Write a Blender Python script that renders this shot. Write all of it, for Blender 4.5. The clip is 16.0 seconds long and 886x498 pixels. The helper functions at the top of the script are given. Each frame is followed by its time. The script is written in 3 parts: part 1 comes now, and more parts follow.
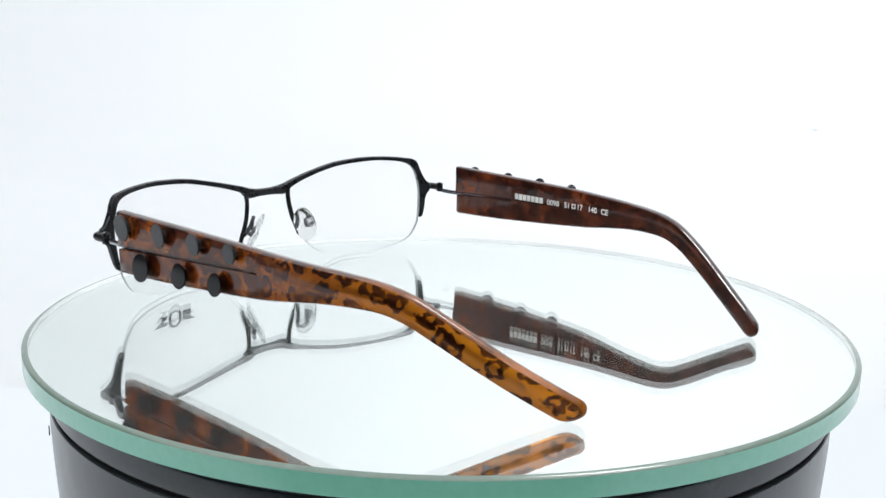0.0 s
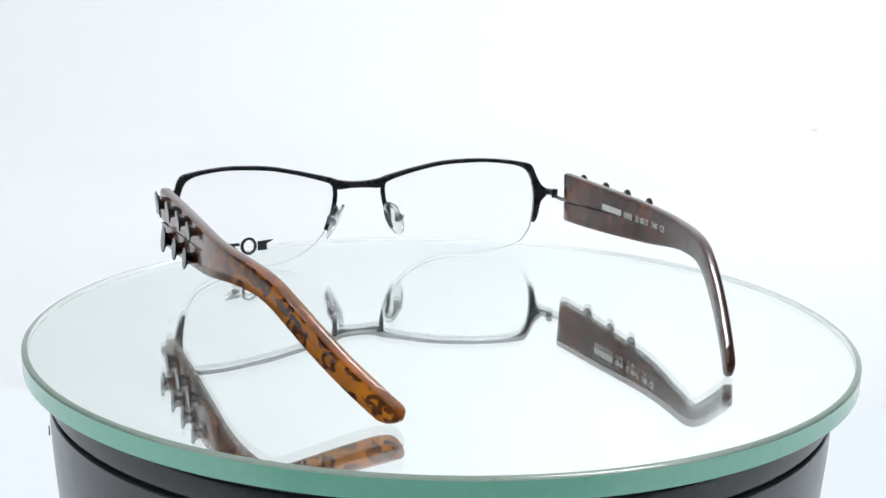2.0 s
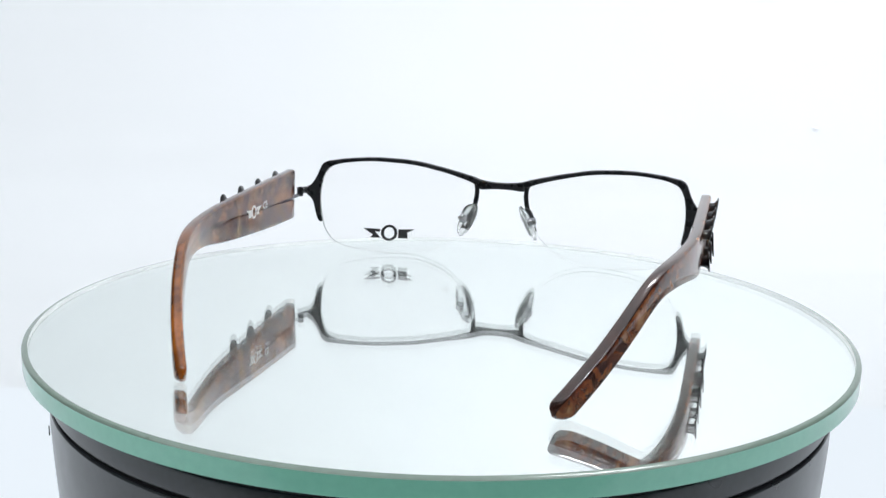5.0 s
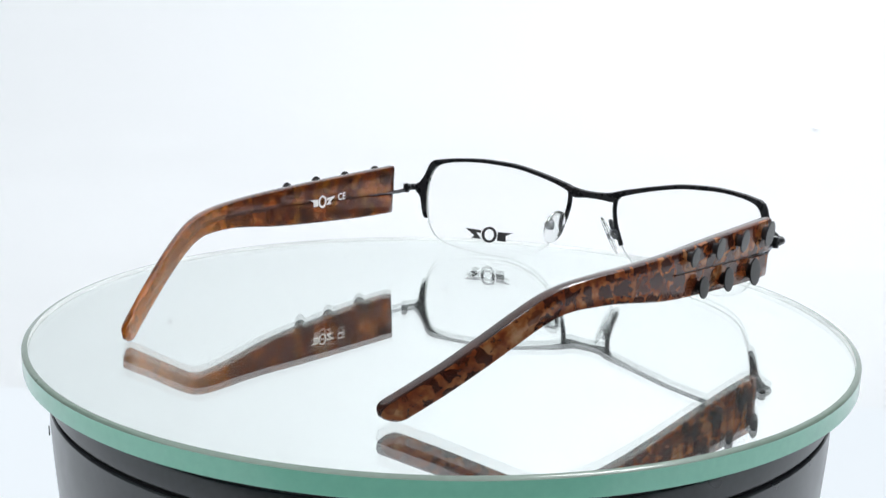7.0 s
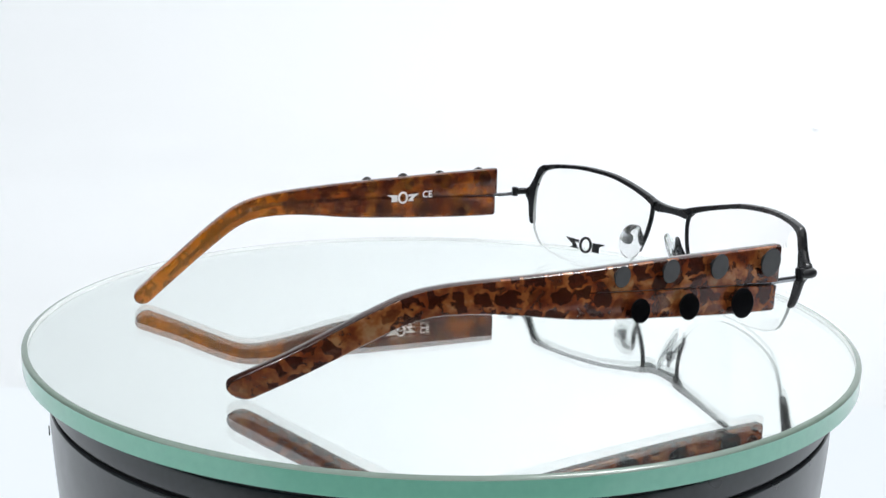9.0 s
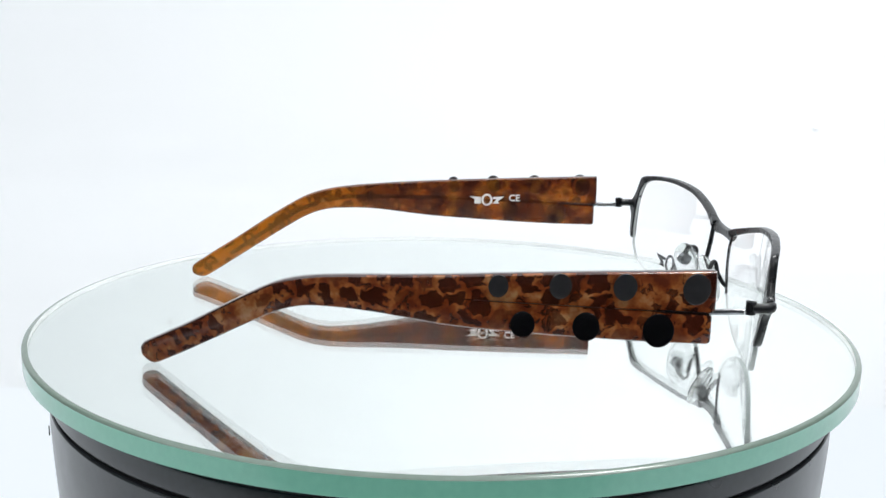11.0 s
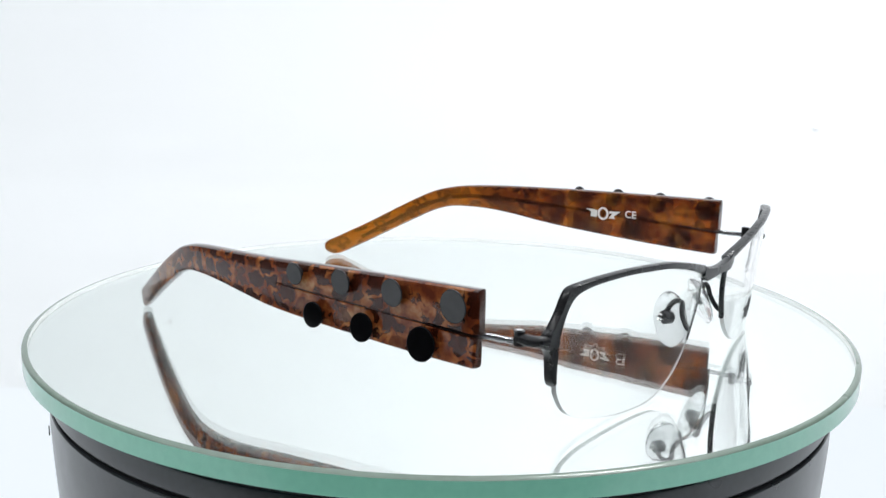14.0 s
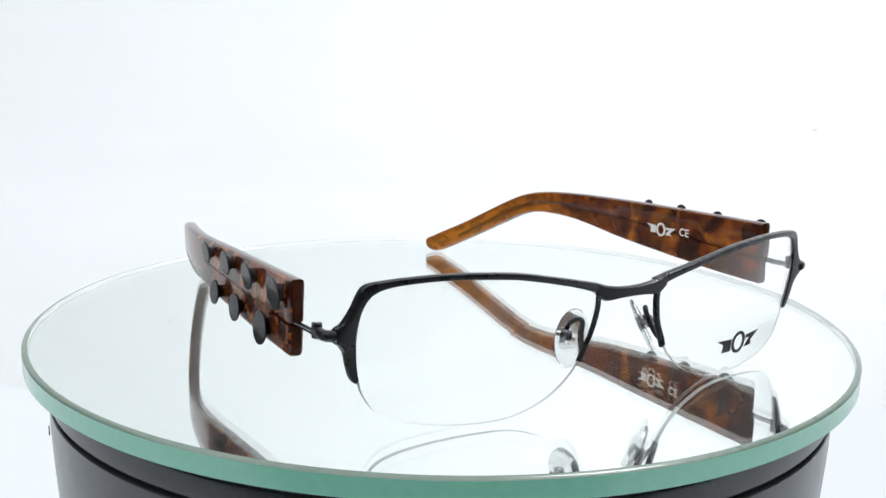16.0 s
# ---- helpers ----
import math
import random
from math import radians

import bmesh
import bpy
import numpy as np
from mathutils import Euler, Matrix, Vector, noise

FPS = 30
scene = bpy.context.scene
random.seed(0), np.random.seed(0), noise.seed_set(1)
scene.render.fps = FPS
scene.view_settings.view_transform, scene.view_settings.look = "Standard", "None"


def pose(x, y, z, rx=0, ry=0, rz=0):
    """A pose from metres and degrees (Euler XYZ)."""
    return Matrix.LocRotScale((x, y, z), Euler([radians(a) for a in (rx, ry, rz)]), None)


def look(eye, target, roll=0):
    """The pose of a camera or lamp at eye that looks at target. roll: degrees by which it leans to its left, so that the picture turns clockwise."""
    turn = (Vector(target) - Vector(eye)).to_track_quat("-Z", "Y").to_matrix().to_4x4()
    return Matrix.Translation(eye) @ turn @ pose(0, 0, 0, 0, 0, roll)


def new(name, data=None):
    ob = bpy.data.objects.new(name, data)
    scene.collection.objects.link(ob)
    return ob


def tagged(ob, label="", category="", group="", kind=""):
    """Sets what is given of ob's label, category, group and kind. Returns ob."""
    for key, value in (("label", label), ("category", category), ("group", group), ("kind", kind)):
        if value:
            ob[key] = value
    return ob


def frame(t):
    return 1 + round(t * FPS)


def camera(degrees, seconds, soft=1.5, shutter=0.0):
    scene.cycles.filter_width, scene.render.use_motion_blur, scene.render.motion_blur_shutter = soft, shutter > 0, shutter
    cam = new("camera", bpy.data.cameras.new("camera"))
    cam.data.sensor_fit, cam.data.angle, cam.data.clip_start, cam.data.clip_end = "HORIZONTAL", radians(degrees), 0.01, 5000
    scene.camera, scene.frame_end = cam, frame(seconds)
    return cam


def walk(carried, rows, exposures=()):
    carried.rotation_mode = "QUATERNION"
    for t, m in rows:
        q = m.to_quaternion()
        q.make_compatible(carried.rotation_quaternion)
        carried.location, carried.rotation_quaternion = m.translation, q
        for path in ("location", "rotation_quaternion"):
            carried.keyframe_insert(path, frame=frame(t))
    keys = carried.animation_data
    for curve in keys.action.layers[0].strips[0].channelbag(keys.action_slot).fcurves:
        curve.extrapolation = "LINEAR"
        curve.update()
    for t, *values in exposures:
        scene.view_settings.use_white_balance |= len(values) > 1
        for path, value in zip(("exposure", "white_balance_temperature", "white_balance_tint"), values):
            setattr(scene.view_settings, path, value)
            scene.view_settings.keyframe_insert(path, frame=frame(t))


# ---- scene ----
# The camera stands still on a tripod, 29 cm from the turntable's axis.
EYE = Vector((0.0, -0.2927, 0.0816))
PAN, TILT, ROLL = radians(-0.054), radians(12.13), 1.367
AIM = EYE + Vector((math.sin(PAN) * math.cos(TILT), math.cos(PAN) * math.cos(TILT), -math.sin(TILT)))
cam = camera(43.85, 16.0)
walk(cam, [(0.0, look(EYE, AIM, ROLL)), (16.0, look(EYE, AIM, ROLL))], [(0.0, 0.0, 6390, 9), (2.0, -0.03, 6360, 9), (4.0, -0.08, 6280, 9), (7.0, -0.04, 6360, 9), (9.0, 0.0, 6400, 9), (16.0, 0.0, 6410, 9)])

# The room behind the camera is dim; the tent's glow is added to its materials.
world = bpy.data.worlds.new("studio")
scene.world = world
world.use_nodes = True
world.node_tree.nodes["Background"].inputs[0].default_value = (0.9, 0.95, 1.0, 1)
world.node_tree.nodes["Background"].inputs[1].default_value = 0.06


def studio_lamp(name, eye, target, size, watts):
    data = bpy.data.lights.new(name, "AREA")
    data.shape, data.size, data.energy = "DISK", size, watts
    ob = new(name, data)
    ob.matrix_world = look(eye, target)
    return tagged(ob, "small round studio lamp above the tent opening", "lamp")


for eye in ((-0.16, -0.42, 0.42), (0.20, -0.40, 0.46), (-0.42, -0.24, 0.40), (0.44, -0.22, 0.42)):
    studio_lamp("studio_lamp", eye, (0, 0, 0.01), 0.022, 0.46)
# added fill light: brightens the backdrop's middle and right, leaving the left greyer
tagged(studio_lamp("backdrop_fill", (0.24, 0.20, 0.62), (0.20, 0.70, 0.15), 0.22, 4.3), "unseen round area light added to brighten the backdrop")


# ---- materials ----
def material(name):
    m = bpy.data.materials.new(name)
    m.use_nodes = True
    nt = m.node_tree
    bsdf = nt.nodes["Principled BSDF"]
    return m, nt, bsdf


def node(nt, kind, **inputs):
    n = nt.nodes.new(kind)
    for key, value in inputs.items():
        n.inputs[key.replace("_", " ")].default_value = value
    return n


def ramp(nt, stops, fac):
    n = nt.nodes.new("ShaderNodeValToRGB")
    while len(n.color_ramp.elements) < len(stops):
        n.color_ramp.elements.new(0.5)
    for e, (at, c) in zip(n.color_ramp.elements, stops):
        e.position, e.color = at, (*c, 1)
    nt.links.new(fac, n.inputs[0])
    return n


def noise_tex(nt, scale, detail=3.0, rough=0.55, coords=None):
    n = node(nt, "ShaderNodeTexNoise", Scale=scale, Detail=detail, Roughness=rough)
    if coords is not None:
        nt.links.new(coords, n.inputs["Vector"])
    return n


def bump(nt, bsdf, height, strength, distance):
    b = node(nt, "ShaderNodeBump", Strength=strength, Distance=distance)
    nt.links.new(height, b.inputs["Height"])
    nt.links.new(b.outputs[0], bsdf.inputs["Normal"])


def plain(name, color, rough, metal=0.0, scale=900.0, vary=0.12, relief=0.02, coat=0.0):
    """A surface with slight mottling, a varied gloss and a fine relief."""
    m, nt, b = material(name)
    co = nt.nodes.new("ShaderNodeTexCoord").outputs["Object"]
    n = noise_tex(nt, scale, 4, 0.6, co)
    lo = tuple(c * (1 - vary) for c in color)
    hi = tuple(min(1, c * (1 + vary)) for c in color)
    nt.links.new(ramp(nt, [(0.3, lo), (0.7, hi)], n.outputs[0]).outputs[0], b.inputs["Base Color"])
    r = node(nt, "ShaderNodeMapRange")
    r.inputs["To Min"].default_value, r.inputs["To Max"].default_value = rough * 0.8, min(1, rough * 1.2)
    nt.links.new(noise_tex(nt, scale * 0.2, 2, 0.5, co).outputs[0], r.inputs["Value"])
    nt.links.new(r.outputs[0], b.inputs["Roughness"])
    b.inputs["Metallic"].default_value = metal
    b.inputs["Coat Weight"].default_value = coat
    if relief:
        bump(nt, b, n.outputs[0], relief, 0.0002)
    return m


def tortoise(name, seed, tip, share, soft=0.0, clear_share=0.4, dark_brown=(0.075, 0.018, 0.009), fine=1.0, flecks=False, rings=False, fade=0.0, tones=(), cloud=190, start=-0.016):
    """Glossy amber acetate with dark brown leopard rings and blotches; light passes through it. tip: the sheet's colour towards the tip."""
    m, nt, b = material(name)
    tc = nt.nodes.new("ShaderNodeTexCoord")
    mp = node(nt, "ShaderNodeMapping", Location=(seed, seed * 0.7, 0.0), Scale=(0.3 * fine, 0.9 * fine, fine))
    nt.links.new(tc.outputs["Object"], mp.inputs[0])
    co = mp.outputs[0]
    warp = noise_tex(nt, 300, 2, 0.5, co)
    mixv = node(nt, "ShaderNodeMix")
    mixv.data_type = "VECTOR"
    mixv.inputs["Factor"].default_value = 0.006
    nt.links.new(co, mixv.inputs[4])
    nt.links.new(warp.outputs["Color"], mixv.inputs[5])
    v = node(nt, "ShaderNodeTexVoronoi", Scale=185.0, Randomness=0.95)
    nt.links.new(mixv.outputs[1], v.inputs["Vector"])
    ring = ramp(nt, [(0.0, (0.45, 0.45, 0.45)), (0.17, (0.55, 0.55, 0.55)), (0.2 + soft * 0.3, (1, 1, 1)), (0.5 - soft * 0.4, (1, 1, 1)), (0.54 + soft, (0.05, 0.05, 0.05))], v.outputs["Distance"])
    blot = ramp(nt, [(0.40 - soft, (0.05, 0.05, 0.05)), (0.43 + soft, (1, 1, 1))], noise_tex(nt, 210 - soft * 500, 3, 0.6 - soft, mixv.outputs[1]).outputs[0])
    dark = node(nt, "ShaderNodeMath")
    dark.operation = "MULTIPLY"
    nt.links.new(ring.outputs[0], dark.inputs[0])
    nt.links.new(blot.outputs[0], dark.inputs[1])
    if rings or flecks:
        # the pattern runs through the sheet's thickness
        cut = nt.nodes.new("ShaderNodeSeparateXYZ")
        flat = nt.nodes.new("ShaderNodeCombineXYZ")
        nt.links.new(mixv.outputs[1], cut.inputs[0])
        nt.links.new(cut.outputs["Y"], flat.inputs["X"])
        nt.links.new(cut.outputs["Z"], flat.inputs["Y"])
        v.voronoi_dimensions = "2D"
        nt.links.new(flat.outputs[0], v.inputs["Vector"])
    if rings:
        # whole leopard rings with a light heart
        v.inputs["Scale"].default_value = 165.0
        v.inputs["Randomness"].default_value = 0.75
        heart = ramp(nt, [(0.0, (0.15, 0.15, 0.15)), (0.13, (0.3, 0.3, 0.3)), (0.2, (1, 1, 1)), (0.37, (1, 1, 1)), (0.46, (0, 0, 0))], v.outputs["Distance"])
        worn = ramp(nt, [(0.28, (0.6, 0.6, 0.6)), (0.40, (1, 1, 1))], noise_tex(nt, 330, 3, 0.6, mixv.outputs[1]).outputs[0])
        nt.links.new(heart.outputs[0], dark.inputs[0])
        nt.links.new(worn.outputs[0], dark.inputs[1])
    if flecks:
        # round dark spots crowded together on a lighter ground, some of them merged
        v.inputs["Scale"].default_value, v.inputs["Randomness"].default_value = 215.0, 0.85
        rim = node(nt, "ShaderNodeTexVoronoi", Scale=215.0, Randomness=0.85)
        rim.feature = "DISTANCE_TO_EDGE"
        rim.voronoi_dimensions = "2D"
        nt.links.new(flat.outputs[0], rim.inputs["Vector"])
        spot = ramp(nt, [(0.10, (0, 0, 0)), (0.15, (1, 1, 1))], rim.outputs["Distance"])
        tone = nt.nodes.new("ShaderNodeSeparateColor")
        nt.links.new(v.outputs["Color"], tone.inputs[0])
        cell = ramp(nt, [(0.0, (1, 1, 1)), (0.6, (0.92, 0.92, 0.92)), (0.63, (0.6, 0.6, 0.6)), (0.78, (0.5, 0.5, 0.5)), (0.81, (0.05, 0.05, 0.05))], tone.outputs[0])
        grain = ramp(nt, [(0.57, (0, 0, 0)), (0.62, (0.85, 0.85, 0.85))], noise_tex(nt, 260, 3, 0.6, mixv.outputs[1]).outputs[0])
        most = node(nt, "ShaderNodeMath")
        most.operation = "MULTIPLY"
        nt.links.new(spot.outputs[0], most.inputs[0])
        nt.links.new(cell.outputs[0], most.inputs[1])
        dark = node(nt, "ShaderNodeMath")
        dark.operation = "MAXIMUM"
        nt.links.new(most.outputs[0], dark.inputs[0])
        nt.links.new(grain.outputs[0], dark.inputs[1])
    brown = ramp(nt, tones, noise_tex(nt, cloud, 3, 0.6, co).outputs[0])
    sep = nt.nodes.new("ShaderNodeSeparateXYZ")
    nt.links.new(tc.outputs["Object"], sep.inputs[0])
    far = node(nt, "ShaderNodeMapRange")
    far.inputs["From Min"].default_value, far.inputs["From Max"].default_value = start, start - 0.056
    far.inputs["To Max"].default_value = share
    nt.links.new(sep.outputs["Y"], far.inputs["Value"])
    ground = node(nt, "ShaderNodeMix")
    ground.data_type = "RGBA"
    nt.links.new(far.outputs[0], ground.inputs[0])
    nt.links.new(brown.outputs[0], ground.inputs[6])
    ground.inputs[7].default_value = (*tip, 1)
    if fade:
        # fewer dark blots towards the tip
        less = node(nt, "ShaderNodeMapRange")
        less.inputs["From Min"].default_value, less.inputs["From Max"].default_value = -0.015, -0.05
        less.inputs["To Min"].default_value, less.inputs["To Max"].default_value = 1.0, 1.0 - fade
        nt.links.new(sep.outputs["Y"], less.inputs["Value"])
        pale = node(nt, "ShaderNodeMath")
        pale.operation = "MULTIPLY"
        nt.links.new(dark.outputs[0], pale.inputs[0])
        nt.links.new(less.outputs[0], pale.inputs[1])
        dark = pale
    mix = node(nt, "ShaderNodeMix")
    mix.data_type = "RGBA"
    nt.links.new(dark.outputs[0], mix.inputs[0])
    nt.links.new(ground.outputs[2], mix.inputs[6])
    mix.inputs[7].default_value = (*dark_brown, 1)
    nt.links.new(mix.outputs[2], b.inputs["Base Color"])
    b.inputs["Roughness"].default_value = 0.25
    b.inputs["IOR"].default_value = 1.45
    b.inputs["Specular IOR Level"].default_value = 0.1
    b.inputs["Transmission Weight"].default_value = clear_share
    b.inputs["Coat Weight"].default_value = 0.55
    b.inputs["Coat Roughness"].default_value = 0.015
    bump(nt, b, noise_tex(nt, 90, 2, 0.5, co).outputs[0], 0.03, 0.0004)
    return m


def acetate_edge(name, front, tip):
    """The polished edge of the acetate, seen along the sheet: deep and plain, paler at the tip."""
    m, nt, b = material(name)
    tc = nt.nodes.new("ShaderNodeTexCoord")
    sep = nt.nodes.new("ShaderNodeSeparateXYZ")
    nt.links.new(tc.outputs["Object"], sep.inputs[0])
    far = node(nt, "ShaderNodeMapRange")
    far.inputs["From Min"].default_value, far.inputs["From Max"].default_value = -0.01, -0.07
    nt.links.new(sep.outputs["Y"], far.inputs["Value"])
    cloud = noise_tex(nt, 160, 3, 0.6, tc.outputs["Object"])
    ends = []
    for c in (front, tip):
        ends.append(ramp(nt, [(0.38, tuple(x * 0.55 for x in c)), (0.62, tuple(min(1, x * 1.3) for x in c))], cloud.outputs[0]))
    mix = node(nt, "ShaderNodeMix")
    mix.data_type = "RGBA"
    nt.links.new(far.outputs[0], mix.inputs[0])
    nt.links.new(ends[0].outputs[0], mix.inputs[6])
    nt.links.new(ends[1].outputs[0], mix.inputs[7])
    nt.links.new(mix.outputs[2], b.inputs["Base Color"])
    b.inputs["Roughness"].default_value = 0.2
    b.inputs["Transmission Weight"].default_value = 0.3
    b.inputs["Coat Weight"].default_value = 0.4
    b.inputs["Coat Roughness"].default_value = 0.015
    return m


def clear(name, ior, color=(1, 1, 1), rough=0.0, film=0.0):
    m, nt, b = material(name)
    nt.nodes.remove(b)
    g = node(nt, "ShaderNodeBsdfGlass", IOR=ior, Color=(*color, 1), Roughness=rough)
    out = g.outputs[0]
    if film:
        # a faint uneven pale veil mixed in, to wash out the reflections
        co = nt.nodes.new("ShaderNodeTexCoord").outputs["Object"]
        veil = ramp(nt, [(0.3, (film * 0.8,) * 3), (0.7, (film * 1.2,) * 3)], noise_tex(nt, 60, 4, 0.6, co).outputs[0])
        lay = nt.nodes.new("ShaderNodeMixShader")
        nt.links.new(veil.outputs[0], lay.inputs[0])
        nt.links.new(out, lay.inputs[1])
        nt.links.new(node(nt, "ShaderNodeBsdfDiffuse", Color=(0.85, 0.87, 0.86, 1)).outputs[0], lay.inputs[2])
        out = lay.outputs[0]
    nt.links.new(out, nt.nodes["Material Output"].inputs[0])
    return m


def milky(name):
    """Clear silicone with a slight milky haze."""
    m, nt, b = material(name)
    b.inputs["Base Color"].default_value = (0.9, 0.91, 0.91, 1)
    b.inputs["Roughness"].default_value = 0.06
    b.inputs["IOR"].default_value = 1.3
    b.inputs["Transmission Weight"].default_value = 0.95
    co = nt.nodes.new("ShaderNodeTexCoord").outputs["Object"]
    bump(nt, b, noise_tex(nt, 420, 2, 0.5, co).outputs[0], 0.12, 0.0006)
    return m


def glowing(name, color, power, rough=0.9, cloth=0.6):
    """Tent cloth with studio light put in as emission; the cloth is a little uneven."""
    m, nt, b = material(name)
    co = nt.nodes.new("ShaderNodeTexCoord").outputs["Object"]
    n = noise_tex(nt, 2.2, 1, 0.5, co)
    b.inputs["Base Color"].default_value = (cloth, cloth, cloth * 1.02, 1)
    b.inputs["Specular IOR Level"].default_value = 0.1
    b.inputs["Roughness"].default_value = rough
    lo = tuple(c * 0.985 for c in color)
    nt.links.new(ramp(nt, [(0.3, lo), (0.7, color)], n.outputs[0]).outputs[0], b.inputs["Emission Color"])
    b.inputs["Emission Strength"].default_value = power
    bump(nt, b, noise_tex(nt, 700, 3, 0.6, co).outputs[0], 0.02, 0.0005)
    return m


def ground_edge(name):
    """Ground glass edge: green by its depth, and letting light through."""
    m, nt, b = material(name)
    co = nt.nodes.new("ShaderNodeTexCoord").outputs["Object"]
    n = noise_tex(nt, 500, 4, 0.6, co)
    nt.links.new(ramp(nt, [(0.3, (0.26, 0.70, 0.52)), (0.7, (0.30, 0.75, 0.56))], n.outputs[0]).outputs[0], b.inputs["Base Color"])
    b.inputs["Roughness"].default_value = 0.35
    b.inputs["Coat Weight"].default_value = 1.0
    b.inputs["Coat Roughness"].default_value = 0.08
    bump(nt, b, n.outputs[0], 0.03, 0.0002)
    tr = node(nt, "ShaderNodeBsdfTranslucent", Color=(0.84, 1.0, 0.93, 1))
    sh = node(nt, "ShaderNodeMixShader", Fac=0.12)
    nt.links.new(b.outputs[0], sh.inputs[1])
    nt.links.new(tr.outputs[0], sh.inputs[2])
    nt.links.new(sh.outputs[0], nt.nodes["Material Output"].inputs[0])
    return m


# the backdrop's emission replaces studio light falling on the paper
TENT = glowing("white_paper_added_glow", (0.92, 0.975, 1.0), 0.41)
# dim copy of the tent material for the added side sheets
TENT_SHADE = glowing("grey_dim_side_sheet", (0.92, 0.96, 1.0), 0.04, 0.9, 0.35)
TENT_TOP = glowing("tent_top_added_glow", (0.965, 0.99, 1.0), 0.6)
FRONT_DARK = plain("dark_grey_front_sheet", (0.06, 0.062, 0.065), 0.5, 0.0, 250, 0.15, 0.02)
SMUDGE = plain("grey_smudge", (0.75, 0.76, 0.77), 0.8, 0.0, 800)
BLACK_METAL = plain("black_lacquered_metal", (0.012, 0.013, 0.015), 0.28, 0.0, 1500, 0.25, 0.02)
BLACK_METAL.node_tree.nodes["Principled BSDF"].inputs["Specular IOR Level"].default_value = 0.4
WIRE = plain("grey_steel", (0.35, 0.36, 0.38), 0.25, 1.0, 1500)
SILVER = plain("silver_screw_metal", (0.75, 0.75, 0.74), 0.18, 1.0, 1500)
# one stud finish in two tones: the rows' differing reflections put into the colour
STUD_LIT = plain("dark_stud_lit", (0.036, 0.036, 0.038), 0.1, 0.0, 300, 0.1, 0.0)
STUD_SHADED = plain("dark_stud_shaded", (0.005, 0.005, 0.006), 0.1, 0.0, 300, 0.1, 0.0)
STUD_SHADED.node_tree.nodes["Principled BSDF"].inputs["Specular IOR Level"].default_value = 0.3
DARK_BROWN = plain("dark_brown_lacquer", (0.03, 0.012, 0.007), 0.3, 0.0, 1500)
BASE = plain("black_plastic", (0.024, 0.027, 0.032), 0.3, 0.0, 500, 0.15, 0.015, coat=0.2)
GROOVE = plain("black_rubber", (0.006, 0.006, 0.007), 0.8, 0.0, 500)
EDGE = ground_edge("green_ground_glass_edge")
BEVEL = plain("dark_green_polished_bevel", (0.17, 0.24, 0.19), 0.3, 0.0, 400, 0.08, 0.01, coat=0.6)
MIRROR = plain("silvered_mirror", (0.975, 0.985, 0.982), 0.0, 1.0, 50, 0.01, 0.0)
LINING_WHITE = plain("white_edge_lining", (0.92, 0.93, 0.93), 0.5, 0.0, 900, 0.03, 0.0)
GLASS = clear("clear_plate_glass", 1.5, (0.978, 0.996, 0.988), film=0.022)
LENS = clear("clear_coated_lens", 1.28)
SILICONE = milky("clear_silicone")
TORTOISE = tortoise("tortoiseshell_acetate", 3.0, (0.055, 0.014, 0.008), 0.5, 0.0, 0.35, (0.06, 0.011, 0.005), flecks=True,
                    tones=[(0.36, (0.15, 0.03, 0.01)), (0.48, (0.30, 0.075, 0.02)), (0.58, (0.50, 0.17, 0.05)), (0.68, (0.66, 0.33, 0.14))])
TORTOISE_AMBER = tortoise("amber_tipped_tortoiseshell_acetate", 7.3, (0.68, 0.23, 0.012), 0.82, 0.0, 0.5, (0.04, 0.008, 0.003), fine=1.15, rings=True,
                          tones=[(0.36, (0.09, 0.017, 0.005)), (0.48, (0.22, 0.047, 0.009)), (0.62, (0.42, 0.115, 0.016))], start=0.0)
TORTOISE_INNER = tortoise("inner_tortoiseshell_acetate", 5.1, (0.075, 0.016, 0.007), 0.7, 0.12, 0.4, (0.03, 0.007, 0.004),
                          tones=[(0.38, (0.05, 0.010, 0.005)), (0.5, (0.13, 0.025, 0.009)), (0.64, (0.25, 0.058, 0.014))], cloud=120)
TORTOISE_AMBER_INNER = tortoise("inner_amber_tortoiseshell_acetate", 8.2, (0.80, 0.28, 0.006), 0.9, 0.10, 0.75, (0.085, 0.014, 0.004), fade=0.88,
                                tones=[(0.37, (0.10, 0.016, 0.004)), (0.48, (0.38, 0.078, 0.008)), (0.62, (0.74, 0.23, 0.014))], cloud=170)
BROWN_EDGE = acetate_edge("brown_acetate_edge", (0.075, 0.02, 0.009), (0.05, 0.013, 0.007))
AMBER_EDGE = acetate_edge("amber_acetate_edge", (0.10, 0.026, 0.008), (0.42, 0.12, 0.010))
LENS_EDGE = plain("pale_grey_lens_edge", (0.42, 0.45, 0.45), 0.4, 0.0, 900, 0.03, 0.0)
WHITE_PRINT = plain("white_print", (0.8, 0.8, 0.78), 0.5, 0.0, 2000, 0.05)
BLACK_PRINT = plain("black_print", (0.015, 0.016, 0.018), 0.5, 0.0, 2000, 0.1)


# ---- building helpers ----
MM = 0.001
# where the spectacles stand on the disc, in the disc's space
SPOT = pose(-0.0009, 0.0768, 0.0, 0, 0, 2.0)


def raised(bm):
    """Lifts the front above the lower lens edges."""
    for v in bm.verts:
        v.co.z += 0.0009 * min(1.0, max(0.0, v.co.z / 0.012))
    return seat(bm)


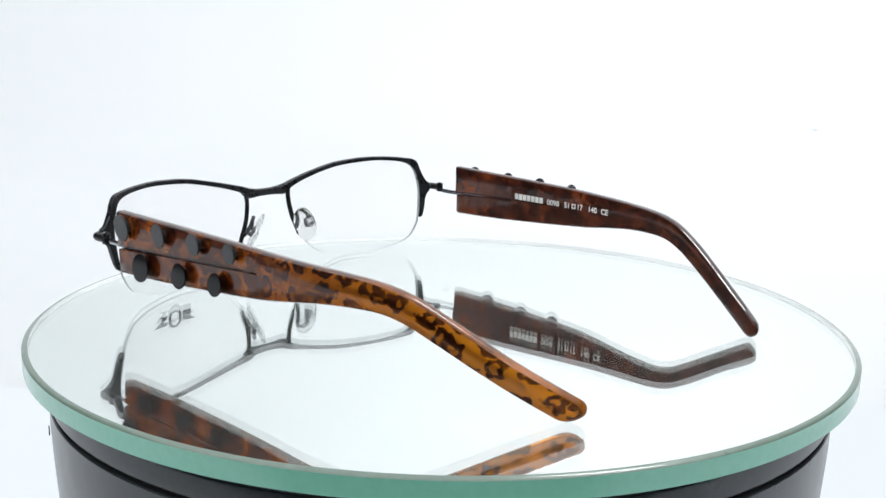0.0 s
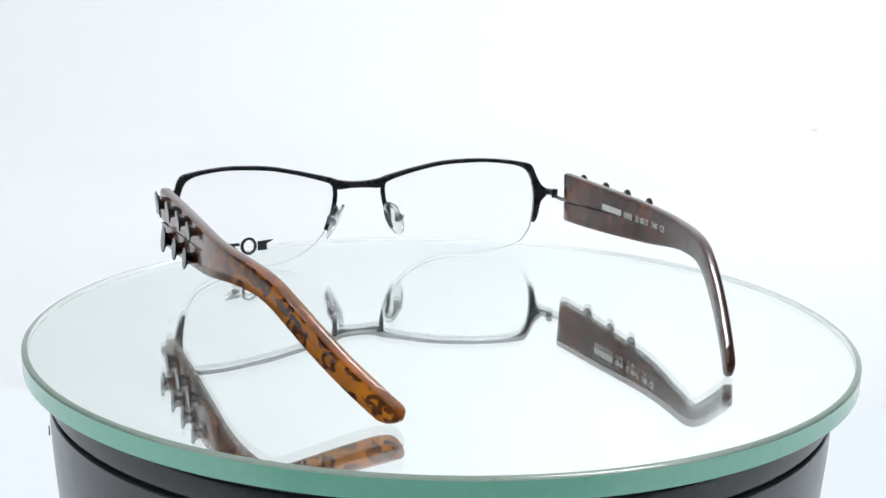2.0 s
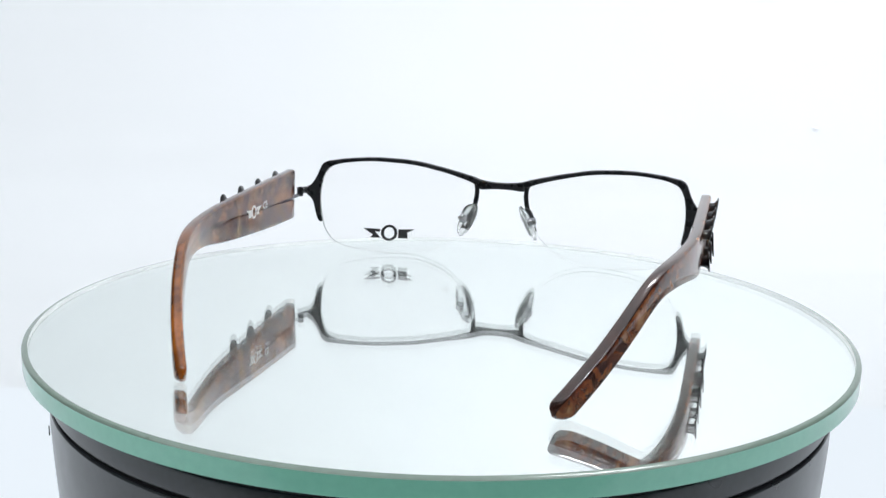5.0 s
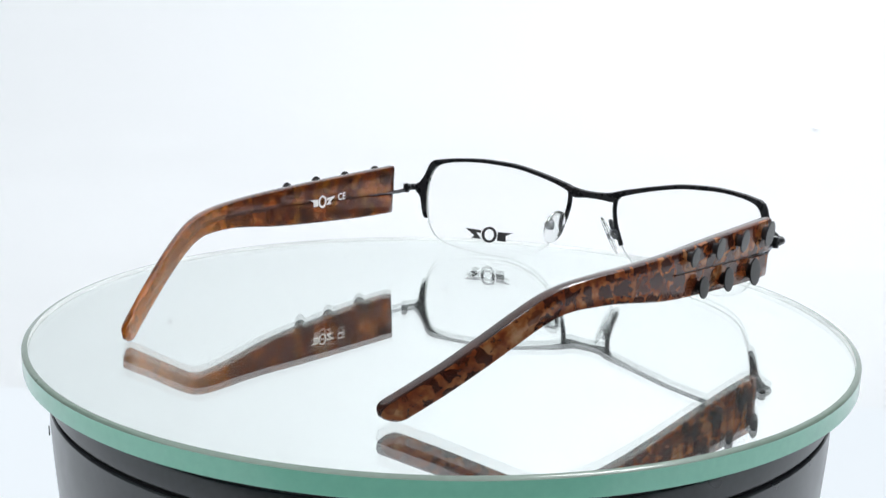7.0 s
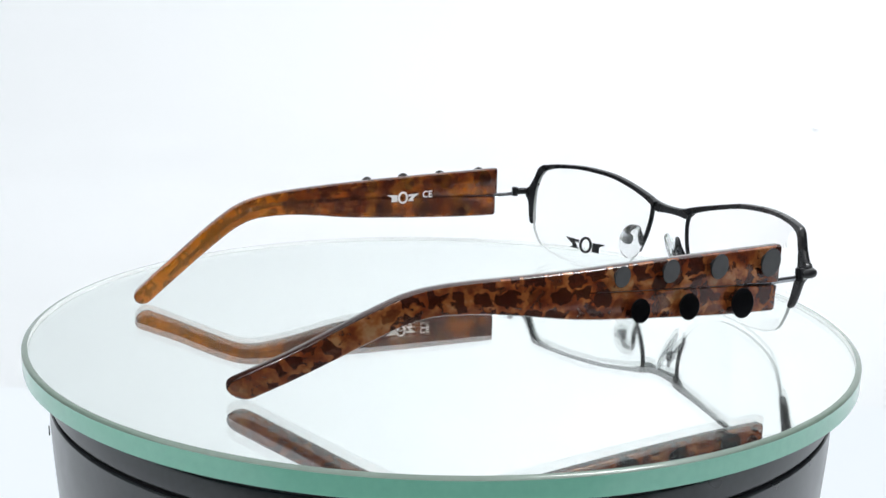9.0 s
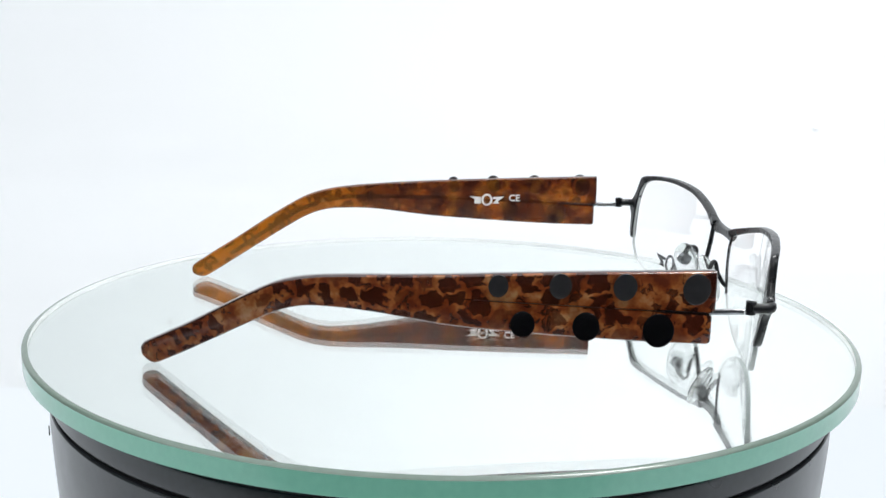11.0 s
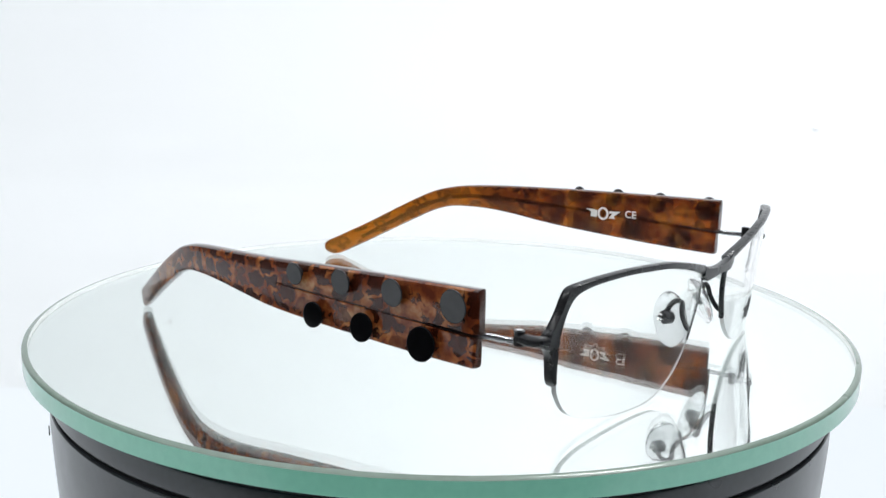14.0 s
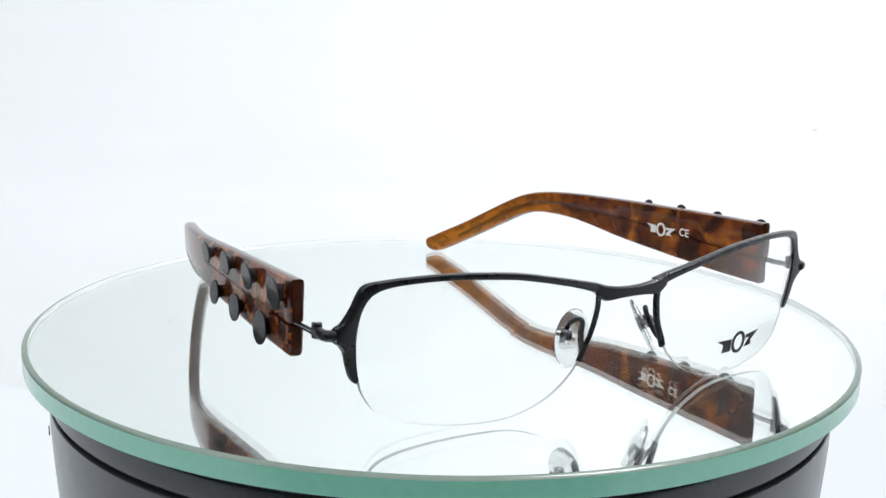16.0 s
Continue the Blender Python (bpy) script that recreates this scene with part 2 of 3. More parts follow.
def part(name, bm, mat, parent, label="", smooth=True):
    """Links a bmesh as one mesh object under its thing."""
    bmesh.ops.recalc_face_normals(bm, faces=bm.faces)
    me = bpy.data.meshes.new(name)
    for f in bm.faces:
        f.smooth = smooth
    bm.to_mesh(me)
    bm.free()
    for m in mat if isinstance(mat, (list, tuple)) else (mat,):
        me.materials.append(m)
    if smooth:
        me.set_sharp_from_angle(angle=radians(38))
    ob = new(name, me)
    ob.parent = parent
    return tagged(ob, label)


def rings_mesh(rings, closed=False, caps=(True, True)):
    """Skins a row of vertex rings (lists of points in mm)."""
    bm = bmesh.new()
    vs = [[bm.verts.new(Vector(p) * MM) for p in r] for r in rings]
    n = len(vs[0])
    for a, b in zip(vs, vs[1:] + vs[:1] if closed else vs[1:]):
        for i in range(n):
            bm.faces.new((a[i], a[(i + 1) % n], b[(i + 1) % n], b[i]))
    if caps[0] and not closed:
        bm.faces.new(vs[0])
    if caps[1] and not closed:
        bm.faces.new(vs[-1])
    return bm


def seat(bm, m=SPOT):
    bm.transform(m)
    return bm


def join(*bms):
    out = bms[0]
    for b in bms[1:]:
        me = bpy.data.meshes.new("joined")
        b.to_mesh(me)
        b.free()
        out.from_mesh(me)
        bpy.data.meshes.remove(me)
    return out


def lathe(profile, n=160, closed=False):
    """Turns (radius, height) pairs in mm round the z axis."""
    rings = [[(r * math.cos(2 * math.pi * i / n), r * math.sin(2 * math.pi * i / n), z) for r, z in profile] for i in range(n)]
    bm = bmesh.new()
    vs = [[bm.verts.new(Vector(p) * MM) for p in r] for r in rings]
    for i in range(n):
        a, b = vs[i], vs[(i + 1) % n]
        for k in range(len(profile) - (0 if closed else 1)):
            j = (k + 1) % len(profile)
            bm.faces.new((a[k], b[k], b[j], a[j]))
    return bm


def tube(points, radius, n=10, flat=1.0):
    """A round wire along points in mm."""
    pts = [Vector(p) for p in points]
    rings, side = [], None
    for i, p in enumerate(pts):
        d = (pts[min(i + 1, len(pts) - 1)] - pts[max(i - 1, 0)]).normalized()
        ref = Vector((0, 0, 1)) if side is None and abs(d.z) < 0.9 else (Vector((1, 0, 0)) if side is None else side.cross(d) * -1)
        side = d.cross(ref).normalized() if side is None else (side - d * side.dot(d)).normalized()
        up = d.cross(side)
        r = radius[i] if isinstance(radius, (list, tuple)) else radius
        rings.append([p + side * (r * math.cos(a)) + up * (r * flat * math.sin(a)) for a in [2 * math.pi * k / n for k in range(n)]])
    return rings_mesh(rings)


def bent(points, steps=6):
    """A smooth line (Catmull-Rom) through points of any size."""
    p = [Vector(q) for q in points]
    p = [p[0] * 2 - p[1]] + p + [p[-1] * 2 - p[-2]]
    out = []
    for i in range(1, len(p) - 2):
        for k in range(steps):
            t = k / steps
            a, b, c, d = p[i - 1], p[i], p[i + 1], p[i + 2]
            out.append(0.5 * ((2 * b) + (c - a) * t + (2 * a - 5 * b + 4 * c - d) * t * t + (3 * b - a - 3 * c + d) * t ** 3))
    out.append(p[-2])
    return out


def front_y(x, z):
    """How far the front of the spectacles bows back, in mm: each lens is domed and leans."""
    a = abs(x)
    dome = 3.4 * (1 - ((a - 34) / 26) ** 2) if 8 < a < 60 else 0.0
    return -0.16 * max(a - 8.5, 0) + dome + 0.12 * (z - 30)


# ---- tent: white sheet under and behind; unseen walls and top added for the light ----
def sheet(name, rings, mat, label, kind="structure"):
    bm = bmesh.new()
    vs = [[bm.verts.new(p) for p in r] for r in rings]
    for a, b in zip(vs, vs[1:]):
        for i in range(len(a) - 1):
            bm.faces.new((a[i], a[i + 1], b[i + 1], b[i]))
    geom = bmesh.ops.solidify(bm, geom=bm.faces, thickness=0.002)
    ob = part(name, bm, mat, None, label)
    return tagged(ob, "", "", "", kind)


sweep = [(-0.2, -0.06), (-0.1, -0.06), (0.1, -0.06)] + [(0.1 + 0.6 * math.sin(radians(a)), 0.54 - 0.6 * math.cos(radians(a))) for a in range(1, 91)] + [(0.70, 0.65), (0.70, 0.75), (0.70, 0.9)]
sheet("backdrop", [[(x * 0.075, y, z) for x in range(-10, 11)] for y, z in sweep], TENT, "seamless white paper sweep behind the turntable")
paper = bpy.data.objects["backdrop"]
for x, y, z, r in ((-0.2214, 0.5685, 0.1680, 0.0026), (0.0024, 0.5320, 0.1266, 0.0026), (0.2282, 0.3905, 0.0175, 0.0016), (0.2949, 0.4515, 0.0563, 0.0014)):
    lean_back = math.atan2(0.54 - z, y - 0.1)
    ring = [[(k * r * 1000 * math.cos(a), k * r * 1000 * math.sin(a), h) for a in [2 * math.pi * i / 16 for i in range(16)]] for k, h in ((0.3, 0.2), (0.8, 0.15), (1.0, 0.0))]
    bm = rings_mesh(ring)
    bm.transform(Matrix.Translation((x, y, z)) @ Matrix.Rotation(math.pi / 2 - lean_back, 4, "X"))
    part("smudge", bm, SMUDGE, paper, "small grey smudge on the paper")
# unseen dark sheet, added to darken what the temples reflect from the front
sheet("front_dark_sheet", [[(x, y, -0.0625) for x in (-0.9, 0.9)] for y in (-1.0, -0.2)], FRONT_DARK, "unseen dark grey sheet added before the white paper")
# unseen side sheets, added so the temples mirror something dark
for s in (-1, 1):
    sheet("added_wall_west" if s < 0 else "added_wall_east", [[(s * 0.752, y, z) for y in (-0.12, 0.70)] for z in (-0.06, 0.9)], TENT_SHADE, "unseen grey side sheet, added to keep side reflections dark")
# unseen glowing sheet, added as light from above
sheet("added_tent_top", [[(x, y, 0.902) for x in (-0.75, 0.75)] for y in (-0.4, 0.70)], TENT_TOP, "unseen glowing sheet added overhead as top light")


# ---- turntable: black drum with a groove ----
def turntable():
    t = tagged(new("turntable"), "round black plastic turntable drum with a fine groove on paper", "turntable")
    part("upper_drum", lathe([(0.2, -8.2), (102.2, -8.2), (102.8, -8.5), (102.9, -9.0), (102.9, -13.3), (102.6, -13.6), (0.2, -13.6)], 200), BASE, t)
    # added black ring: the plate's shade on the drum, made as a part
    part("gap_shade_ring", lathe([(50, -5.02), (102.7, -5.02), (102.7, -8.25), (50, -8.25)], 200), GROOVE, t, "black ring standing for the shade under the glass")
    part("groove_ring", lathe([(50, -13.55), (101.9, -13.55), (101.9, -14.85), (50, -14.85)], 200), GROOVE, t, "recessed black rubber ring")
    part("lower_drum", lathe([(0.2, -14.8), (102.6, -14.8), (102.9, -15.1), (102.88, -20), (102.6, -26), (102.1, -34), (101.2, -46), (100, -58.6), (99, -60), (0.2, -60)], 200), BASE, t)
    pin = bmesh.new()
    bmesh.ops.create_cube(pin, size=1.0)
    pin.transform(Matrix.Translation((-0.0964, -0.0369, -0.0216)) @ Matrix.Rotation(radians(21), 4, "Z") @ Matrix.Diagonal((0.0003, 0.0003, 0.0026, 1)))
    bmesh.ops.bevel(pin, geom=pin.edges, offset=0.0001, segments=1, affect="EDGES")
    part("stop_pin", pin, GROOVE, t, "tiny dark stop pin on the drum side")
    return t


turntable()


# ---- round mirror plate of thick glass ----
def mirror_plate():
    t = tagged(new("mirror_plate"), "round clear glass plate with green ground edge, silvered underneath", "mirror")
    n = 240
    top = lathe([(107.2, 0.0), (60, 0.0), (20, 0.0)], n)
    ring = [v for v in top.verts if abs(math.hypot(v.co.x, v.co.y) - 0.02) < 1e-5]
    top.faces.new(ring)
    part("glass_top", top, GLASS, t, "clear polished glass surface").visible_shadow = False
    part("bevel", lathe([(107.2, 0.0), (108.1, -0.15), (108.6, -0.5)], n), BEVEL, t, "polished dark green bevel")
    part("edge", lathe([(108.6, -0.5), (108.6, -4.7), (108.3, -5.0), (90, -5.0)], n), EDGE, t, "pale green ground glass edge")
    # added white lining: backdrop light through the far edge, put in as colour
    part("edge_lining", lathe([(107.3, -0.25), (108.2, -0.6), (108.2, -4.97)], n), LINING_WHITE, t, "white lining standing for light through the edge")
    low = lathe([(108.1, -3.5), (60, -3.5), (20, -3.5)], n)
    ring = [v for v in low.verts if abs(math.hypot(v.co.x, v.co.y) - 0.02) < 1e-5]
    low.faces.new(ring)
    part("silvering", low, MIRROR, t, "silvered mirror backing")
    return t


plate = mirror_plate()

# ---- spectacles ----
TOP_OUT = [Vector(p) for p in ((60.8, 9.9), (61.9, 11.4), (62.7, 13.9), (63.4, 16.5), (64.6, 18.2), (65.6, 19.0), (65.6, 21.5), (64.2, 22.5), (62.4, 25.4), (60.4, 29.7), (56.5, 30.8), (51, 31.4), (45, 31.7), (39, 31.6), (30, 30.9), (22, 29.4), (15.5, 28.0), (10, 26.7), (6.8, 25.7))]
TOP_IN = [Vector(p) for p in ((60.0, 10.2), (60.4, 12.2), (60.7, 14.2), (60.9, 16.5), (61.0, 18.2), (61.0, 19.2), (60.9, 21.2), (60.6, 23.0), (60.2, 24.9), (58.6, 27.9), (55.4, 29.4), (50.5, 30.1), (45, 30.4), (39, 30.2), (30.2, 29.5), (22, 27.9), (15.8, 26.4), (11.2, 25.0), (8.4, 23.8))]
NASAL = [(8.6, 24.0), (8.35, 21.5), (8.7, 18.5), (9.6, 15.0), (11.0, 11.8), (12.0, 9.6)]
LENS_LOW = [(12.3, 9.4), (13.6, 7.8), (16.3, 5.3), (20.6, 2.7), (27, 0.6), (33, 0.05), (41, 0.3), (48, 1.2), (53, 2.4), (56.3, 4.0), (58.2, 6.2), (59.5, 8.5), (60.1, 10.0)]


def pairs_ribbon(outer, inner, side, depth):
    """A bar whose two edges run through matching points."""
    o = [Vector((p.x, p.y, 0)) for p in outer]
    n = [Vector((p.x, p.y, 0)) for p in inner]
    o, n = bent(o, 4), bent(n, 4)
    rings = []
    for i, (a, b) in enumerate(zip(o, n)):
        c, h = (a + b) / 2, (a - b) / 2
        k = 0.55 if i == 0 else 1.0
        ring = []
        for u, v in ((1, 0.45), (0.8, 0.95), (0, 1.1), (-0.8, 0.95), (-1, 0.45), (-1, -0.45), (-0.8, -1), (0.8, -1), (1, -0.45)):
            q = c + h * (u * k)
            ring.append((side * q.x, front_y(q.x, q.y) + v * depth / 2 * k, q.y))
        rings.append(ring)
    return rings_mesh(rings)


def lens_mesh(side):
    edge = [Vector((p.x, p.y, 0)) for p in bent([Vector((p.x, p.y, 0)) for p in TOP_IN[1:-1]], 2)]
    edge = [Vector((p.x, p.y)) for p in edge]
    edge += [Vector((p.x + 0.2, p.y)) for p in bent([Vector((*p, 0)) for p in NASAL], 2)]
    edge += [Vector((p.x, p.y)) for p in bent([Vector((*p, 0)) for p in LENS_LOW[1:-1]], 3)]
    c = Vector((36, 16))
    bm = bmesh.new()
    sheets = []
    for off in (0.55, -0.55):
        rows = []
        for k in (1.0, 0.85, 0.6, 0.3):
            row = []
            for p in edge:
                q = c + (p - c) * k
                row.append(bm.verts.new(Vector((side * q.x, front_y(q.x, q.y) + off, q.y)) * MM))
            rows.append(row)
        mid = bm.verts.new(Vector((side * c.x, front_y(c.x, c.y) + off, c.y)) * MM)
        n = len(edge)
        for a, b in zip(rows, rows[1:]):
            for i in range(n):
                bm.faces.new((a[i], a[(i + 1) % n], b[(i + 1) % n], b[i]))
        for i in range(n):
            bm.faces.new((rows[-1][i], rows[-1][(i + 1) % n], mid))
        sheets.append(rows[0])
    a, b = sheets
    for i in range(len(a)):
        bm.faces.new((a[i], b[i], b[(i + 1) % len(a)], a[(i + 1) % len(a)])).material_index = 1
    return bm


# temple outline from the side: (distance behind the bridge, height), in mm
ARM_TOP = [(22.2, 29.4), (36, 29.0), (50, 28.6), (67, 28.0), (80, 27.4), (92, 26.8), (102, 26.2), (110, 25.3), (116.5, 23.6), (123, 20.4), (130, 16.3), (138, 11.4), (144, 8.0), (149.2, 5.0)]
ARM_LOW = [(23.4, 13.3), (36, 13.6), (50, 14.3), (67, 15.4), (79, 16.4), (88, 17.6), (96, 18.6), (104, 19.0), (111, 18.7), (117, 16.9), (123.5, 13.5), (131, 9.2), (138.4, 4.9), (146.2, 0.55)]
SLIT_END = 74.0


def arm_x(y, side):
    """The temple's middle, from above: straight, then bent inwards behind the ear; one is folded in a little more."""
    if side > 0:
        return 66.8 - 0.04 * (y - 22) - (0.0035 * (y - 70) ** 2 if y > 70 else 0.0)
    return 66.9 - 0.02 * (y - 22) - (0.0042 * (y - 79) ** 2 if y > 79 else 0.0)


def arm_section(y0, z0, y1, z1, side, half=1.6, shrink=1.0, top_r=0.7, low_r=0.7):
    """A rounded upright section between a lower point 0 and an upper point 1."""
    ring = []
    lo, hi = Vector((y0, z0)), Vector((y1, z1))
    mid, up = (lo + hi) / 2, (hi - lo) / 2 * shrink
    length = up.length
    e = min(top_r / max(length, 0.01), 0.5)
    g = min(low_r / max(length, 0.01), 0.5)
    h = half * shrink
    for u, v in ((1, 1 - 1.6 * e), (0.88, 1 - 0.5 * e), (0.55, 1), (-0.55, 1), (-0.88, 1 - 0.5 * e), (-1, 1 - 1.6 * e), (-1, 0.0), (-1, -1 + 1.6 * g), (-0.88, -1 + 0.5 * g), (-0.55, -1), (0.55, -1), (0.88, -1 + 0.5 * g), (1, -1 + 1.6 * g), (1, 0.0)):
        q = mid + up * v
        ring.append((side * (arm_x(q.x, side) + u * h), -q.x, q.y))
    return ring


def slit_gap(y):
    return 0.3 if y < 33 else 0.05


def slit_z(y):
    return 20.0 + (y - 22) * 0.043


def arm_mesh(side):
    top = [Vector((p.x, p.y)) for p in bent([Vector((*p, 0)) for p in ARM_TOP], 4)]
    low = [Vector((p.x, p.y)) for p in bent([Vector((*p, 0)) for p in ARM_LOW], 4)]
    rear, prong_up, prong_low = [], [], []
    split = next(i for i, q in enumerate(top) if q.x > SLIT_END)
    for i, (t, l) in enumerate(zip(top, low)):
        if i <= split:
            way = t - l
            m = l + way * ((slit_z(t.x) - l.y) / way.y)
            g = way * (slit_gap(t.x) / way.y)
            prong_up.append(arm_section(m.x + g.x, m.y + g.y, t.x, t.y, side, low_r=0.12))
            prong_low.append(arm_section(l.x, l.y, m.x - g.x, m.y - g.y, side, top_r=0.12))
        if i >= split:
            rear.append(arm_section(l.x, l.y, t.x, t.y, side))
    for line in (prong_up, prong_low):
        first = line[0]
        c = sum((Vector(p) for p in first), Vector()) / len(first)
        line.insert(0, [tuple(c + Vector(((Vector(p) - c).x * 0.7, 0.55, (Vector(p) - c).z * 0.93))) for p in first])
    t, l = top[-1], low[-1]
    ahead = Vector((0.9, -0.40))
    for k in range(1, 7):
        a = k / 6 * math.pi / 2
        d = ahead * (3.0 * math.sin(a))
        s = max(math.cos(a), 0.12)
        c = (t + l) / 2
        u = (t - l) / 2 * s
        rear.append(arm_section(c.x + d.x - u.x, c.y + d.y - u.y, c.x + d.x + u.x, c.y + d.y + u.y, side, 1.6 * max(s, 0.35)))
    bm = join(rings_mesh(rear, caps=(False, True)), rings_mesh(prong_up, caps=(True, False)), rings_mesh(prong_low, caps=(True, False)))
    # the inner layer of the laminate
    for f in bm.faces:
        c = f.calc_center_median() * 1000
        if side * c.x < arm_x(-c.y, side) - 0.5:
            f.material_index = 1
    # and its edges
    bmesh.ops.recalc_face_normals(bm, faces=bm.faces)
    for f in bm.faces:
        if abs(f.normal.x) < 0.5:
            f.material_index = 2
    return bm


def stud_mesh(side, y, z, r, oval, tip_out):
    """A thin flat round stud on a short post; the added sunk disc imitates its shade inside."""
    x = arm_x(y, side)
    prof = [(0.0, -1.25), (r * 0.74, -1.25), (r * 0.8, -1.1), (r * 0.8, -0.6), (r * 0.5, -0.5), (r * 0.5, 1.5), (r * 0.58, 2.7), (r * 0.8, 3.05), (r * 0.95, 3.12), (r - 0.05, 3.16), (r, 3.24), (r, 3.42), (r - 0.04, 3.5), (r - 0.12, 3.55), (r - 0.2, 3.56), (r - 0.28, 3.562), (r * 0.5, 3.57), (0.0, 3.58)]
    rings = []
    n = 40
    for pr, h in prof:
        pr = max(pr, 0.02)
        rings.append([(side * (x + h + (tip_out * pr * math.sin(2 * math.pi * k / n) if h > 3 else 0)), -y + pr * oval * math.cos(2 * math.pi * k / n), z + pr * math.sin(2 * math.pi * k / n)) for k in range(n)])
    return rings_mesh(rings)


def flat_shape(polys, place, thick=0.12):
    """Thin raised shapes; polys are lists of (u, v) in mm, place maps (u, v, height) to the thing's space."""
    bm = bmesh.new()
    for poly in polys:
        a = [bm.verts.new(Vector(place(u, v, thick)) * MM) for u, v in poly]
        b = [bm.verts.new(Vector(place(u, v, 0)) * MM) for u, v in poly]
        n = len(poly)
        bm.faces.new(a)
        for i in range(n):
            bm.faces.new((a[i], a[(i + 1) % n], b[(i + 1) % n], b[i]))
    return bm


def emblem(width, height):
    """Two slanted blocks beside an upright ring: the maker's mark as plain shapes."""
    w, h = width / 2, height / 2
    polys = [[(-w, h * 0.55), (-w * 0.35, h * 0.45), (-w * 0.35, -h * 0.62), (-w * 0.72, -h * 0.62), (-w * 0.7, h * 0.1)],
             [(w, h * 0.55), (w * 0.35, h * 0.45), (w * 0.35, h * 0.1), (w * 0.55, h * 0.15), (w * 0.33, -h * 0.62), (w * 0.72, -h * 0.62), (w * 0.62, -h * 0.25)]]
    n = 20
    ring = [(math.cos(2 * math.pi * k / n), math.sin(2 * math.pi * k / n)) for k in range(n)]
    for k in range(n):
        a, b = ring[k], ring[(k + 1) % n]
        polys.append([(a[0] * w * 0.32, a[1] * h), (b[0] * w * 0.32, b[1] * h), (b[0] * w * 0.2, b[1] * h * 0.7), (a[0] * w * 0.2, a[1] * h * 0.7)])
    return polys


def lettering(text, size, place, thick=0.08):
    """Solid letters in the built-in font."""
    cu = bpy.data.curves.new("lettering", "FONT")
    cu.body, cu.size, cu.resolution_u = text, size, 3
    cu.offset = 0.045
    tmp = bpy.data.objects.new("lettering", cu)
    scene.collection.objects.link(tmp)
    bpy.context.view_layer.update()
    me = bpy.data.meshes.new_from_object(tmp.evaluated_get(bpy.context.evaluated_depsgraph_get()))
    bm = bmesh.new()
    bm.from_mesh(me)
    bpy.data.objects.remove(tmp)
    bpy.data.curves.remove(cu)
    bpy.data.meshes.remove(me)
    for v in bm.verts:
        v.co = Vector(place(v.co.x, v.co.y, thick)) * MM
    return bm


def lean(bm, side):
    """One temple hangs a little lower at its front."""
    lift = 0.0004 if side < 0 else 0.0001
    for v in bm.verts:
        v.co.z += lift * max(0.0, 1 - (-v.co.y - 0.022) / 0.128)
        v.co.y -= 0.0007 if side < 0 else 0.0011 - 0.0018 * max(0.0, (-v.co.y - 0.022) / 0.128)
    return seat(bm)


